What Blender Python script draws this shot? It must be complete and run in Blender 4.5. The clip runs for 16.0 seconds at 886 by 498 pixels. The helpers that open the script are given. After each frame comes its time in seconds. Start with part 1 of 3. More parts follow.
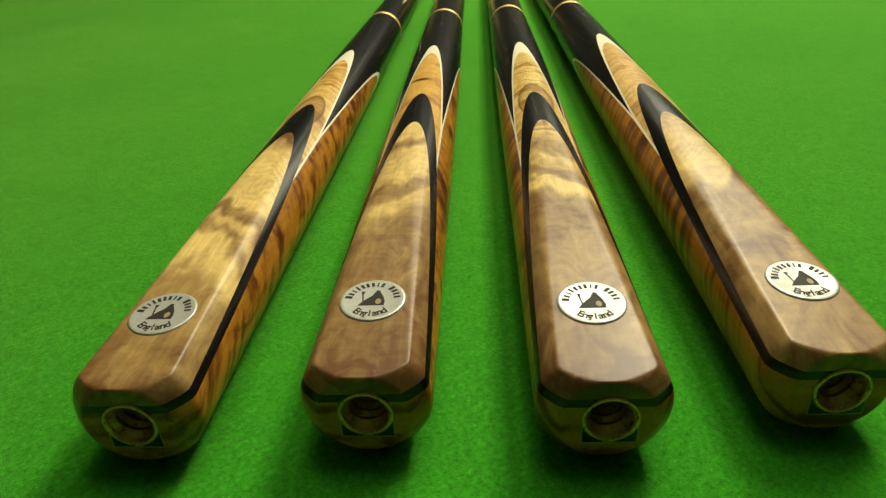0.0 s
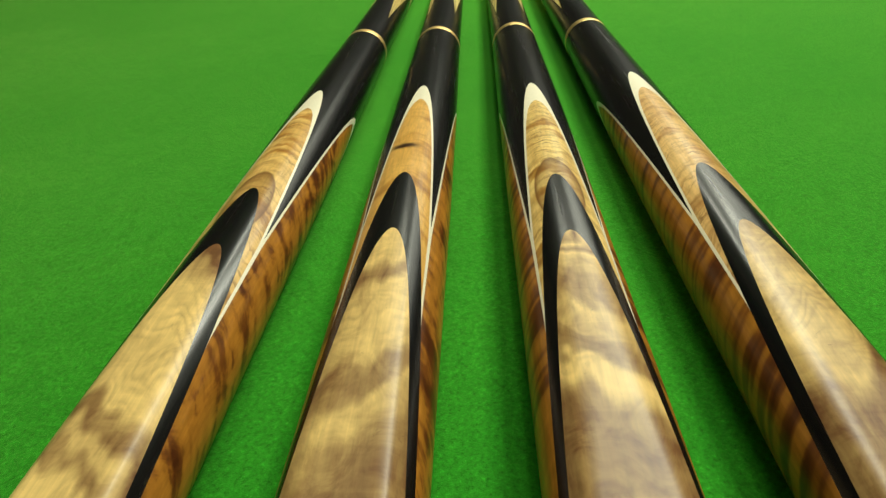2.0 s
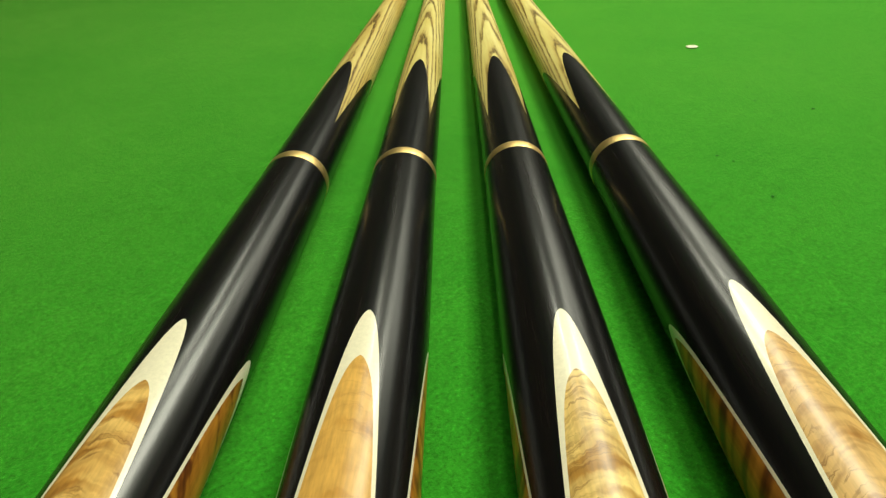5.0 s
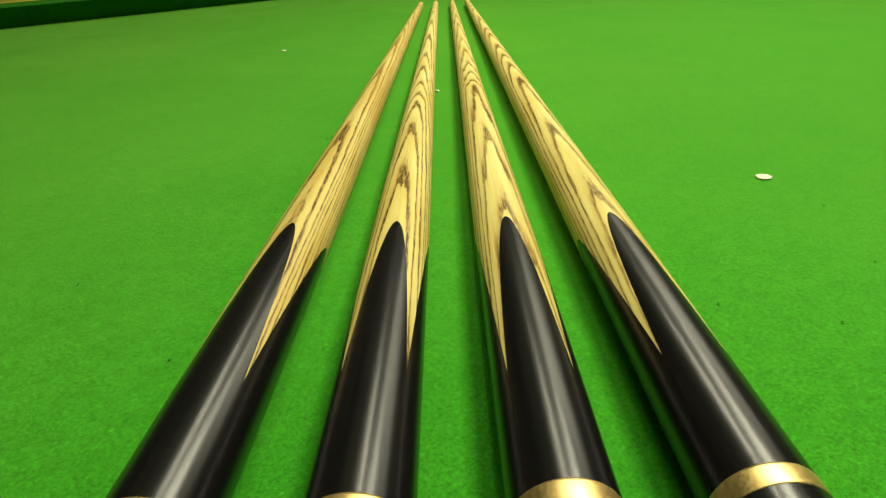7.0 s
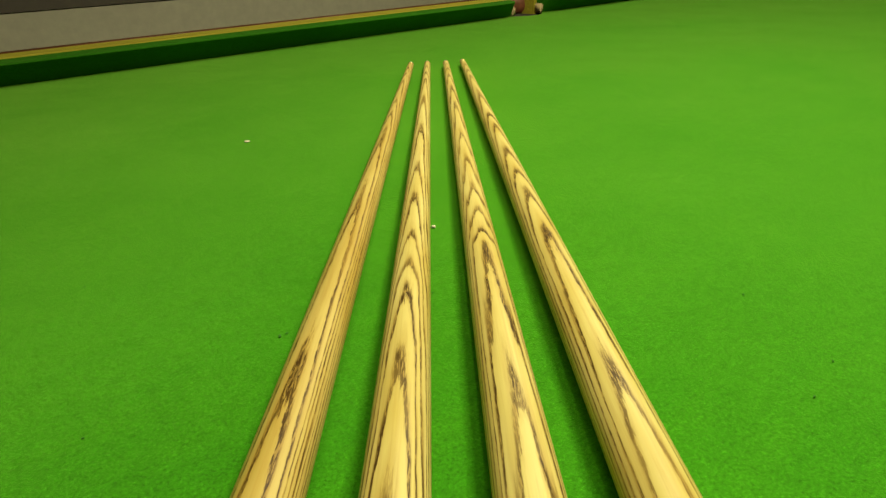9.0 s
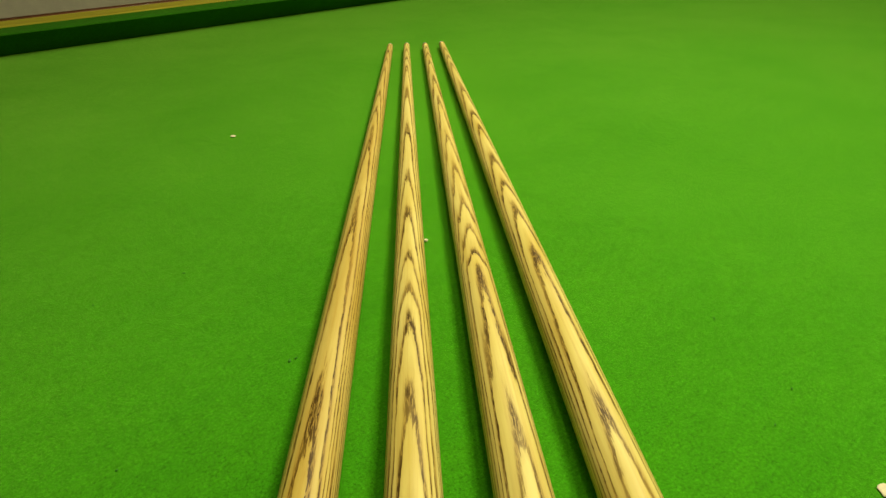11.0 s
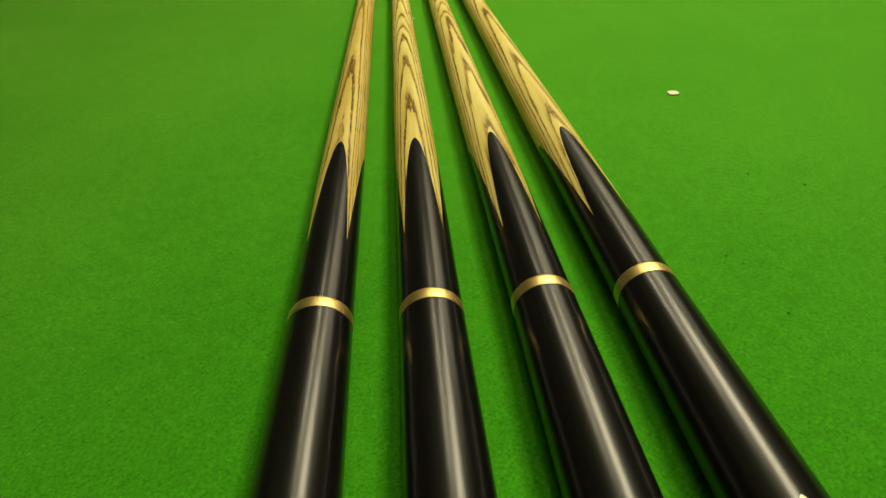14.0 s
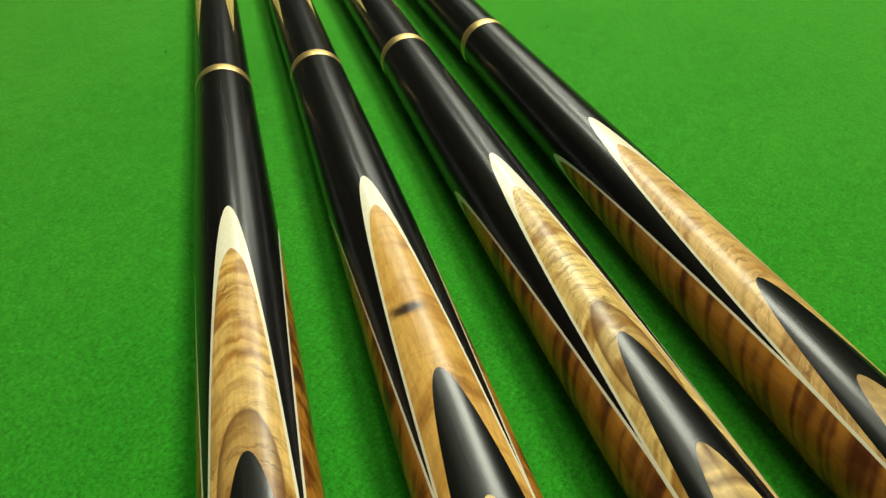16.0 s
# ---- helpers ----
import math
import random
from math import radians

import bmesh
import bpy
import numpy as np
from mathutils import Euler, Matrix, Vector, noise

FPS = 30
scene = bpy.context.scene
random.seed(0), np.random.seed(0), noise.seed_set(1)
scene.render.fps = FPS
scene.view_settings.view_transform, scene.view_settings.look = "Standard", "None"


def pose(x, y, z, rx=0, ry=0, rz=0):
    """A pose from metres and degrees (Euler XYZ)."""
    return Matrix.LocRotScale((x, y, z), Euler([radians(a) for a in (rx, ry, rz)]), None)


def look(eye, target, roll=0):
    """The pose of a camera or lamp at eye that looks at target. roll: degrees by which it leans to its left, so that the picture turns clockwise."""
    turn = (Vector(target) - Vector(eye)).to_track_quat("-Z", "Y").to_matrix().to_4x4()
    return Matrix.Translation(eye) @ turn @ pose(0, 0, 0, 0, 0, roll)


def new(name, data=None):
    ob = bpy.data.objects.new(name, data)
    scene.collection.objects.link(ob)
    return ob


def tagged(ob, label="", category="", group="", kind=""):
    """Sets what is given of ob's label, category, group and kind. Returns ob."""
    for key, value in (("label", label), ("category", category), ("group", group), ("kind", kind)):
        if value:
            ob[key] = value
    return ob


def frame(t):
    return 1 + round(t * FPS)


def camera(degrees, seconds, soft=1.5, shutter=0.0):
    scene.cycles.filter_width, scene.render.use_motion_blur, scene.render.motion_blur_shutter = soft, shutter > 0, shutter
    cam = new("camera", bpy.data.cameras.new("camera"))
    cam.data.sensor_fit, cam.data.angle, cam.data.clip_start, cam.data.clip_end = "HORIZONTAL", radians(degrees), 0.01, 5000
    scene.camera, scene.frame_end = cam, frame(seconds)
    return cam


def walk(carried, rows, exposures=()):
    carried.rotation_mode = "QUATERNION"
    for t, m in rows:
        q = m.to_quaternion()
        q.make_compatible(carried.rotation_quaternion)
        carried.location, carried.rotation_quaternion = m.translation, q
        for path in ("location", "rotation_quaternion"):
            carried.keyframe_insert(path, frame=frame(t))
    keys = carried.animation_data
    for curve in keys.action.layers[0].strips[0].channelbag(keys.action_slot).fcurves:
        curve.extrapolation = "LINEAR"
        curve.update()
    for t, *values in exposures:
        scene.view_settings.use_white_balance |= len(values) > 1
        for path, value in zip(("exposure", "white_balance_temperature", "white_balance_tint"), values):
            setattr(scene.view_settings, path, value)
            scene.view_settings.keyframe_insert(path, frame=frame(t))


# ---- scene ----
cam = camera(68.4, 16.0, soft=1.4)
PATH = [
    (0, (0.029, -0.089, 0.119), (-0.113, 1.62, -0.911), -3.8),
    (0.5, (0.028, -0.071, 0.12), (-0.111, 1.632, -0.919), -3.7),
    (1, (0.03, -0.048, 0.121), (-0.109, 1.646, -0.932), -3.8),
    (1.5, (0.029, -0.028, 0.124), (-0.103, 1.659, -0.943), -3.5),
    (2, (0.027, 0.0, 0.124), (-0.104, 1.679, -0.955), -3.4),
    (2.5, (0.026, 0.028, 0.123), (-0.105, 1.701, -0.966), -3.7),
    (3, (0.026, 0.05, 0.12), (-0.114, 1.719, -0.972), -3.9),
    (3.5, (0.025, 0.07, 0.117), (-0.108, 1.74, -0.976), -3.4),
    (4, (0.027, 0.094, 0.118), (-0.093, 1.771, -0.967), -3.4),
    (4.5, (0.026, 0.124, 0.123), (-0.067, 1.825, -0.925), -3.3),
    (5, (0.026, 0.153, 0.125), (-0.053, 1.868, -0.902), -2.9),
    (5.2, (0.026, 0.167, 0.125), (-0.047, 1.886, -0.895), -2.7),
    (7.3, (0.023, 0.327, 0.133), (-0.015, 2.116, -0.761), -2.5),
    (7.5, (0.022, 0.344, 0.135), (-0.012, 2.131, -0.761), -2.7),
    (8, (0.02, 0.384, 0.146), (-0.007, 2.185, -0.723), -2.3),
    (8.5, (0.02, 0.426, 0.161), (0.003, 2.234, -0.694), -2.4),
    (9, (0.02, 0.466, 0.17), (0.005, 2.276, -0.681), -2.4),
    (9.2, (0.021, 0.482, 0.174), (0.011, 2.289, -0.683), -2.7),
    (10.25, (0.014, 0.509, 0.202), (0.045, 2.283, -0.712), -1.9),
    (11.3, (0.002, 0.425, 0.219), (0.1, 2.146, -0.796), -0.7),
    (11.5, (0.001, 0.396, 0.222), (0.101, 2.096, -0.827), -1.3),
    (12, (-0.002, 0.338, 0.226), (0.12, 2.014, -0.859), -1.1),
    (12.5, (0.005, 0.29, 0.215), (0.125, 1.957, -0.885), -1.6),
    (13, (0.004, 0.26, 0.213), (0.115, 1.926, -0.888), -2.4),
    (13.5, (0.0, 0.23, 0.201), (0.099, 1.878, -0.927), -2.3),
    (14, (-0.005, 0.198, 0.186), (0.085, 1.831, -0.965), -2.4),
    (14.5, (-0.003, 0.166, 0.177), (0.096, 1.758, -1.028), -2.4),
    (15, (-0.008, 0.136, 0.165), (0.185, 1.669, -1.105), -1.5),
    (15.5, (-0.014, 0.113, 0.162), (0.235, 1.618, -1.132), -2.3),
    (16, (-0.027, 0.096, 0.162), (0.396, 1.526, -1.171), -1.6),
]
EXPOSURES = [(0, 0.02, 6000, 10), (1, -0.05, 5700, 10), (2.5, -0.16, 5500, 10), (4.5, -0.22, 5500, 10), (5, -0.20, 5600, 10), (7.5, -0.12, 6300, 10),
             (8, -0.23, 6600, 10), (9, -0.50, 6900, 10), (11.5, -0.63, 7300, 8), (12.5, -0.67, 7400, 8), (14, -0.56, 6900, 9),
             (14.5, -0.46, 6600, 10), (15, -0.27, 6300, 10), (15.5, -0.28, 5900, 10), (16, -0.19, 5500, 10)]
walk(cam, [(t, look(eye, target, roll)) for t, eye, target, roll in PATH], EXPOSURES)

# ---------------------------------------------------------------- light
world = bpy.data.worlds.new("room_dark")
scene.world = world
world.use_nodes = True
world.node_tree.nodes["Background"].inputs[0].default_value = (0.9, 0.95, 1.0, 1)
world.node_tree.nodes["Background"].inputs[1].default_value = 0.02

# the snooker table stands at a slant: U runs along its long cushion, N out over it
P0 = Vector((0.26, 2.151, 0.0))
YAW = 39.6
U = Vector((math.cos(radians(YAW)), math.sin(radians(YAW)), 0))
N = Vector((-U.y, U.x, 0))
TABLE = Matrix.Translation(P0) @ Matrix.Rotation(radians(YAW), 4, "Z")
HALF, WIDE = 1.785, 1.78          # half length and width of the bed
LENGTH = 1.457                    # of each cue


def lamp(name, at, size_x, size_y, watts, colour):
    data = bpy.data.lights.new(name, "AREA")
    data.shape, data.size, data.size_y, data.energy, data.color = "RECTANGLE", size_x, size_y, watts, colour
    ob = new(name, data)
    ob.matrix_world = Matrix.Translation(at)
    return ob


WARM = (1.0, 0.91, 0.62)
# over the table: two bare tubes along the cues, a broad diffuser before them
lamp("ceiling_tube", (0.10, 1.46, 1.1), 0.06, 0.7, 6, WARM)
lamp("ceiling_tube", (0.60, 1.56, 1.1), 0.06, 0.6, 6, WARM)
lamp("diffuser_or_fill", (0.50, 0.98, 1.1), 0.32, 0.90, 26, WARM)
# no known source: two fills added to brighten the butts and the far cloth
lamp("diffuser_or_fill", (0.03, 0.30, 1.1), 0.40, 0.40, 3.2, WARM)
lamp("diffuser_or_fill", (1.10, 2.50, 1.1), 1.00, 1.00, 15, WARM)
# added fill, no such lamp known: lights the ceiling to soften the shadows
lamp("ceiling_fill", (0.4, 1.2, 1.2), 1.0, 1.0, 7, WARM).rotation_euler.x += math.pi


# ---------------------------------------------------------------- material tools
class Nodes:
    def __init__(self, name):
        self.mat = bpy.data.materials.new(name)
        self.mat.use_nodes = True
        self.tree = self.mat.node_tree
        self.bsdf = self.tree.nodes["Principled BSDF"]
        self.coord = self.tree.nodes.new("ShaderNodeTexCoord").outputs["Object"]

    def put(self, socket, value):
        if isinstance(value, bpy.types.NodeSocket):
            self.tree.links.new(value, socket)
        else:
            socket.default_value = value

    def math(self, op, a, b=0.0, c=0.0, clamp=False):
        n = self.tree.nodes.new("ShaderNodeMath")
        n.operation, n.use_clamp = op, clamp
        for socket, v in zip(n.inputs, (a, b, c)):
            self.put(socket, v)
        return n.outputs[0]

    def xyz(self, vector):
        n = self.tree.nodes.new("ShaderNodeSeparateXYZ")
        self.put(n.inputs[0], vector)
        return n.outputs

    def vec(self, x, y, z):
        n = self.tree.nodes.new("ShaderNodeCombineXYZ")
        for socket, v in zip(n.inputs, (x, y, z)):
            self.put(socket, v)
        return n.outputs[0]

    def place(self, scale, shift=(0, 0, 0)):
        n = self.tree.nodes.new("ShaderNodeMapping")
        self.put(n.inputs["Vector"], self.coord)
        n.inputs["Scale"].default_value, n.inputs["Location"].default_value = scale, shift
        return n.outputs[0]

    def noise(self, vector, scale=1.0, detail=3.0, rough=0.55, distort=0.0):
        n = self.tree.nodes.new("ShaderNodeTexNoise")
        self.put(n.inputs["Vector"], vector)
        n.inputs["Scale"].default_value, n.inputs["Detail"].default_value = scale, detail
        n.inputs["Roughness"].default_value, n.inputs["Distortion"].default_value = rough, distort
        return n.outputs[0]

    def ramp(self, fac, stops, interp="LINEAR"):
        n = self.tree.nodes.new("ShaderNodeValToRGB")
        n.color_ramp.interpolation = interp
        while len(n.color_ramp.elements) < len(stops):
            n.color_ramp.elements.new(0.5)
        for e, (at, col) in zip(n.color_ramp.elements, stops):
            e.position = at
            e.color = (*col, 1) if isinstance(col, tuple) else (col, col, col, 1)
        self.put(n.inputs[0], fac)
        return n.outputs[0]

    def mix(self, fac, a, b, kind="MIX"):
        n = self.tree.nodes.new("ShaderNodeMix")
        n.data_type, n.blend_type = "RGBA", kind
        self.put(n.inputs[0], fac)
        for socket, v in ((n.inputs[6], a), (n.inputs[7], b)):
            self.put(socket, (*v, 1) if isinstance(v, tuple) else v)
        return n.outputs[2]

    def bump(self, height, strength, distance):
        n = self.tree.nodes.new("ShaderNodeBump")
        n.inputs["Strength"].default_value, n.inputs["Distance"].default_value = strength, distance
        self.put(n.inputs["Height"], height)
        self.put(self.bsdf.inputs["Normal"], n.outputs[0])

    def done(self, colour, rough, metal=0.0, coat=0.0, coat_rough=0.15, sheen=0.0, spec=0.5):
        i = self.bsdf.inputs
        self.put(i["Base Color"], (*colour, 1) if isinstance(colour, tuple) else colour)
        self.put(i["Roughness"], rough)
        i["Metallic"].default_value, i["Coat Weight"].default_value = metal, coat
        i["Coat Roughness"].default_value, i["Sheen Weight"].default_value = coat_rough, sheen
        i["Specular IOR Level"].default_value = spec
        return self.mat


def cloth_material(name, base, deep, sheen):
    m = Nodes(name)
    patch = m.noise(m.place((1, 1, 1)), 5.0, 4.0, 0.6)
    stroke = m.noise(m.place((14, 45, 14)), 1.0, 3.0, 0.6)
    mottle = m.noise(m.place((1, 1, 1)), 210.0, 4.0, 0.72)
    nap = m.noise(m.place((1, 1, 1)), 700.0, 4.0, 0.85)
    fluff = m.noise(m.place((1, 1, 1)), 2600.0, 2.0, 0.7)
    c = m.mix(m.ramp(patch, [(0.3, 0.0), (0.7, 1.0)]), deep, base)
    c = m.mix(m.math("MULTIPLY", m.ramp(stroke, [(0.35, 0.0), (0.75, 1.0)]), 0.18), c, (base[0] * 1.9, base[1] * 1.2, base[2] * 1.1))
    c = m.mix(1.0, c, m.ramp(mottle, [(0.32, 0.87), (0.5, 1.0), (0.68, 1.11)]), "MULTIPLY")
    speck = m.ramp(nap, [(0.30, 0.32), (0.48, 0.90), (0.62, 1.3), (0.74, 2.8)])
    c = m.mix(0.8, c, speck, "MULTIPLY")
    m.bump(m.math("ADD", nap, fluff), 0.5, 0.0004)
    nap_tint = m.mix(1.0, (0.56, 1.0, 0.17), m.ramp(nap, [(0.32, 0.72), (0.5, 1.0), (0.70, 1.36)]), "MULTIPLY")
    nap_tint = m.mix(1.0, nap_tint, m.ramp(mottle, [(0.32, 0.87), (0.68, 1.11)]), "MULTIPLY")
    m.put(m.bsdf.inputs["Sheen Tint"], m.mix(1.0, nap_tint, m.ramp(patch, [(0.3, 0.78), (0.7, 1.18)]), "MULTIPLY"))
    m.bsdf.inputs["Sheen Roughness"].default_value = 0.40
    return m.done(c, 0.95, sheen=sheen, spec=0.08)


def ash_material(name, seed, turn, arches, pitch, pale=(0.69, 0.61, 0.215), deep=(0.59, 0.48, 0.12)):
    """Ash: flat growth rings, laid bare as arches at given places along the shaft; dark broken pore lines."""
    m = Nodes(name)
    x, s, z = m.xyz(m.coord)
    slow = m.noise(m.place((22, 9, 22), (seed, seed * 2, 0)), 1.0, 2.0, 0.5)
    fine = m.noise(m.place((600, 48, 600), (seed, 3, 0)), 1.0, 3.0, 0.65)
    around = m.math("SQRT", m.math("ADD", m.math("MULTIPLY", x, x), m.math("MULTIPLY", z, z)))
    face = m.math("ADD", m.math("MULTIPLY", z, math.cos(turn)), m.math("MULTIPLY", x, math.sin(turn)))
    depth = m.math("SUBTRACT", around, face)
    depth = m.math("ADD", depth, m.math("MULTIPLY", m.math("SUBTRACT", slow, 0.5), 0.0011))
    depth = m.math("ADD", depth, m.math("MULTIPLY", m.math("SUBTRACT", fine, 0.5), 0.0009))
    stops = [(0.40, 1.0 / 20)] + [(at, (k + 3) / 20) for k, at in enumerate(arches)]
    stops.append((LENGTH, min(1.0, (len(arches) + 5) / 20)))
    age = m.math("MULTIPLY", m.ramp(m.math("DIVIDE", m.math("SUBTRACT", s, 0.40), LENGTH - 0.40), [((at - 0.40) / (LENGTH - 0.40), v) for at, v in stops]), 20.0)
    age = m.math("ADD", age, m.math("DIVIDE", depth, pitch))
    age = m.math("ADD", age, m.math("MULTIPLY", m.noise(m.vec(m.math("MULTIPLY", depth, 420.0), seed, 0.0), 1.0, 1.0, 0.5), 1.3))
    age = m.math("SUBTRACT", age, m.math("MULTIPLY", m.noise(m.vec(0.0, seed, 0.0), 1.0, 1.0, 0.5), 1.3))
    year = m.noise(m.vec(m.math("FLOOR", m.math("SUBTRACT", age, -0.12)), seed, 0.0), 2.7, 0.0, 0.5)
    age = m.math("ADD", age, m.math("MULTIPLY", year, 0.25))
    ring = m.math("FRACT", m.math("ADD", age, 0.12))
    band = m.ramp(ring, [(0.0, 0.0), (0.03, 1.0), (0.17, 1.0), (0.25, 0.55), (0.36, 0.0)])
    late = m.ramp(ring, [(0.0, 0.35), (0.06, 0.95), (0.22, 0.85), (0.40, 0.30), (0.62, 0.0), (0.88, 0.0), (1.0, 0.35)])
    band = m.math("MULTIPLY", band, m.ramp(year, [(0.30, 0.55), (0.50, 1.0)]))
    pores = m.noise(m.place((1900, 150, 1900), (0, seed, 0)), 1.0, 2.0, 0.6)
    pores = m.ramp(pores, [(0.40, 0.15), (0.50, 1.0)])
    patch = m.noise(m.place((60, 26, 60), (seed, 9, 0)), 1.0, 2.0, 0.5)
    pores = m.math("MULTIPLY", pores, m.ramp(patch, [(0.30, 0.5), (0.52, 1.0)]))
    streak = m.noise(m.place((620, 9, 620), (seed, 0, 4)), 1.0, 3.0, 0.6)
    tint = m.noise(m.place((60, 12, 60), (0, 0, seed)), 1.0, 2.0)
    wood = m.mix(m.ramp(tint, [(0.35, 0.0), (0.7, 1.0)]), pale, deep)
    wood = m.mix(m.ramp(streak, [(0.48, 0.0), (0.75, 0.35)]), wood, (0.46, 0.28, 0.06))
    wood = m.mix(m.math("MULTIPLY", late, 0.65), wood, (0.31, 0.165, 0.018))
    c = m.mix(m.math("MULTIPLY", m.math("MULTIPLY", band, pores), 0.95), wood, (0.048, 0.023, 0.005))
    m.bump(m.math("MULTIPLY", band, pores), 0.25, -0.0002)
    return m.done(c, 0.36, coat=0.0, spec=0.30)


def burr_material(name, seed, light, dark, tilt, figure):
    """Figured walnut panel: tones along the cue (figure: place and tone), bent by its curl, with clouds and fibres."""
    m = Nodes(name)
    x, s, z = m.xyz(m.coord)
    bend = m.noise(m.place((75, 34, 75), (seed, seed, 0)), 1.0, 2.0, 0.45, 0.5)
    ripple = m.noise(m.place((260, 120, 260), (0, seed, 2)), 1.0, 3.0, 0.6, 1.2)
    g = m.math("ADD", s, m.math("MULTIPLY", m.math("SUBTRACT", bend, 0.5), 0.040))
    g = m.math("ADD", g, m.math("MULTIPLY", x, tilt))
    g = m.math("ADD", g, m.math("MULTIPLY", m.math("SUBTRACT", ripple, 0.5), 0.0025))
    tone = m.ramp(m.math("DIVIDE", g, 0.16), [(p / 0.16, v) for p, v in figure])
    cloud = m.noise(m.place((120, 70, 120), (seed, 0, 7)), 1.0, 4.0, 0.6, 1.5)
    curl = m.noise(m.place((60, 330, 60), (seed, 0, 0)), 1.0, 3.0, 0.55, 0.8)
    fibre = m.noise(m.place((900, 22, 900), (0, seed, 0)), 1.0, 3.0, 0.6)
    tone = m.math("ADD", tone, m.math("MULTIPLY", m.math("SUBTRACT", cloud, 0.5), 0.7))
    tone = m.math("ADD", tone, m.math("MULTIPLY", m.math("SUBTRACT", curl, 0.5), 0.20), clamp=True)
    mid = tuple(0.45 * p + 0.55 * q for p, q in zip(light, dark))
    c = m.ramp(tone, [(0.0, tuple(v * 0.55 for v in dark)), (0.22, dark), (0.55, mid), (0.85, light), (1.0, tuple(v * 1.15 for v in light))])
    eyes = m.noise(m.place((210, 170, 210), (0, seed, 5)), 1.0, 4.0, 0.65, 2.5)
    c = m.mix(m.ramp(eyes, [(0.66, 0.0), (0.78, 0.5)]), c, tuple(v * 0.6 for v in dark))
    swirl = m.noise(m.place((75, 42, 75), (seed, 4, 3)), 1.0, 2.0, 0.45, 0.5)
    loops = m.math("FRACT", m.math("ADD", m.math("MULTIPLY", swirl, 3.2), m.math("MULTIPLY", g, 190.0)))
    loops = m.ramp(loops, [(0.0, 0.26), (0.16, 0.16), (0.40, 0.0), (0.70, 0.0), (1.0, 0.26)])
    where = m.noise(m.place((45, 30, 45), (2, seed, 1)), 1.0, 2.0, 0.5)
    where = m.math("MULTIPLY", m.ramp(where, [(0.42, 0.0), (0.60, 1.0)]), m.ramp(m.math("DIVIDE", s, 0.16), [(0.42, 0.0), (0.60, 1.0)]))
    c = m.mix(m.math("MULTIPLY", loops, where), c, tuple(v * 0.8 for v in dark))
    c = m.mix(0.45, c, m.ramp(fibre, [(0.3, 0.66), (0.7, 1.2)]), "MULTIPLY")
    return m.done(c, 0.36, coat=0.0, spec=0.30)


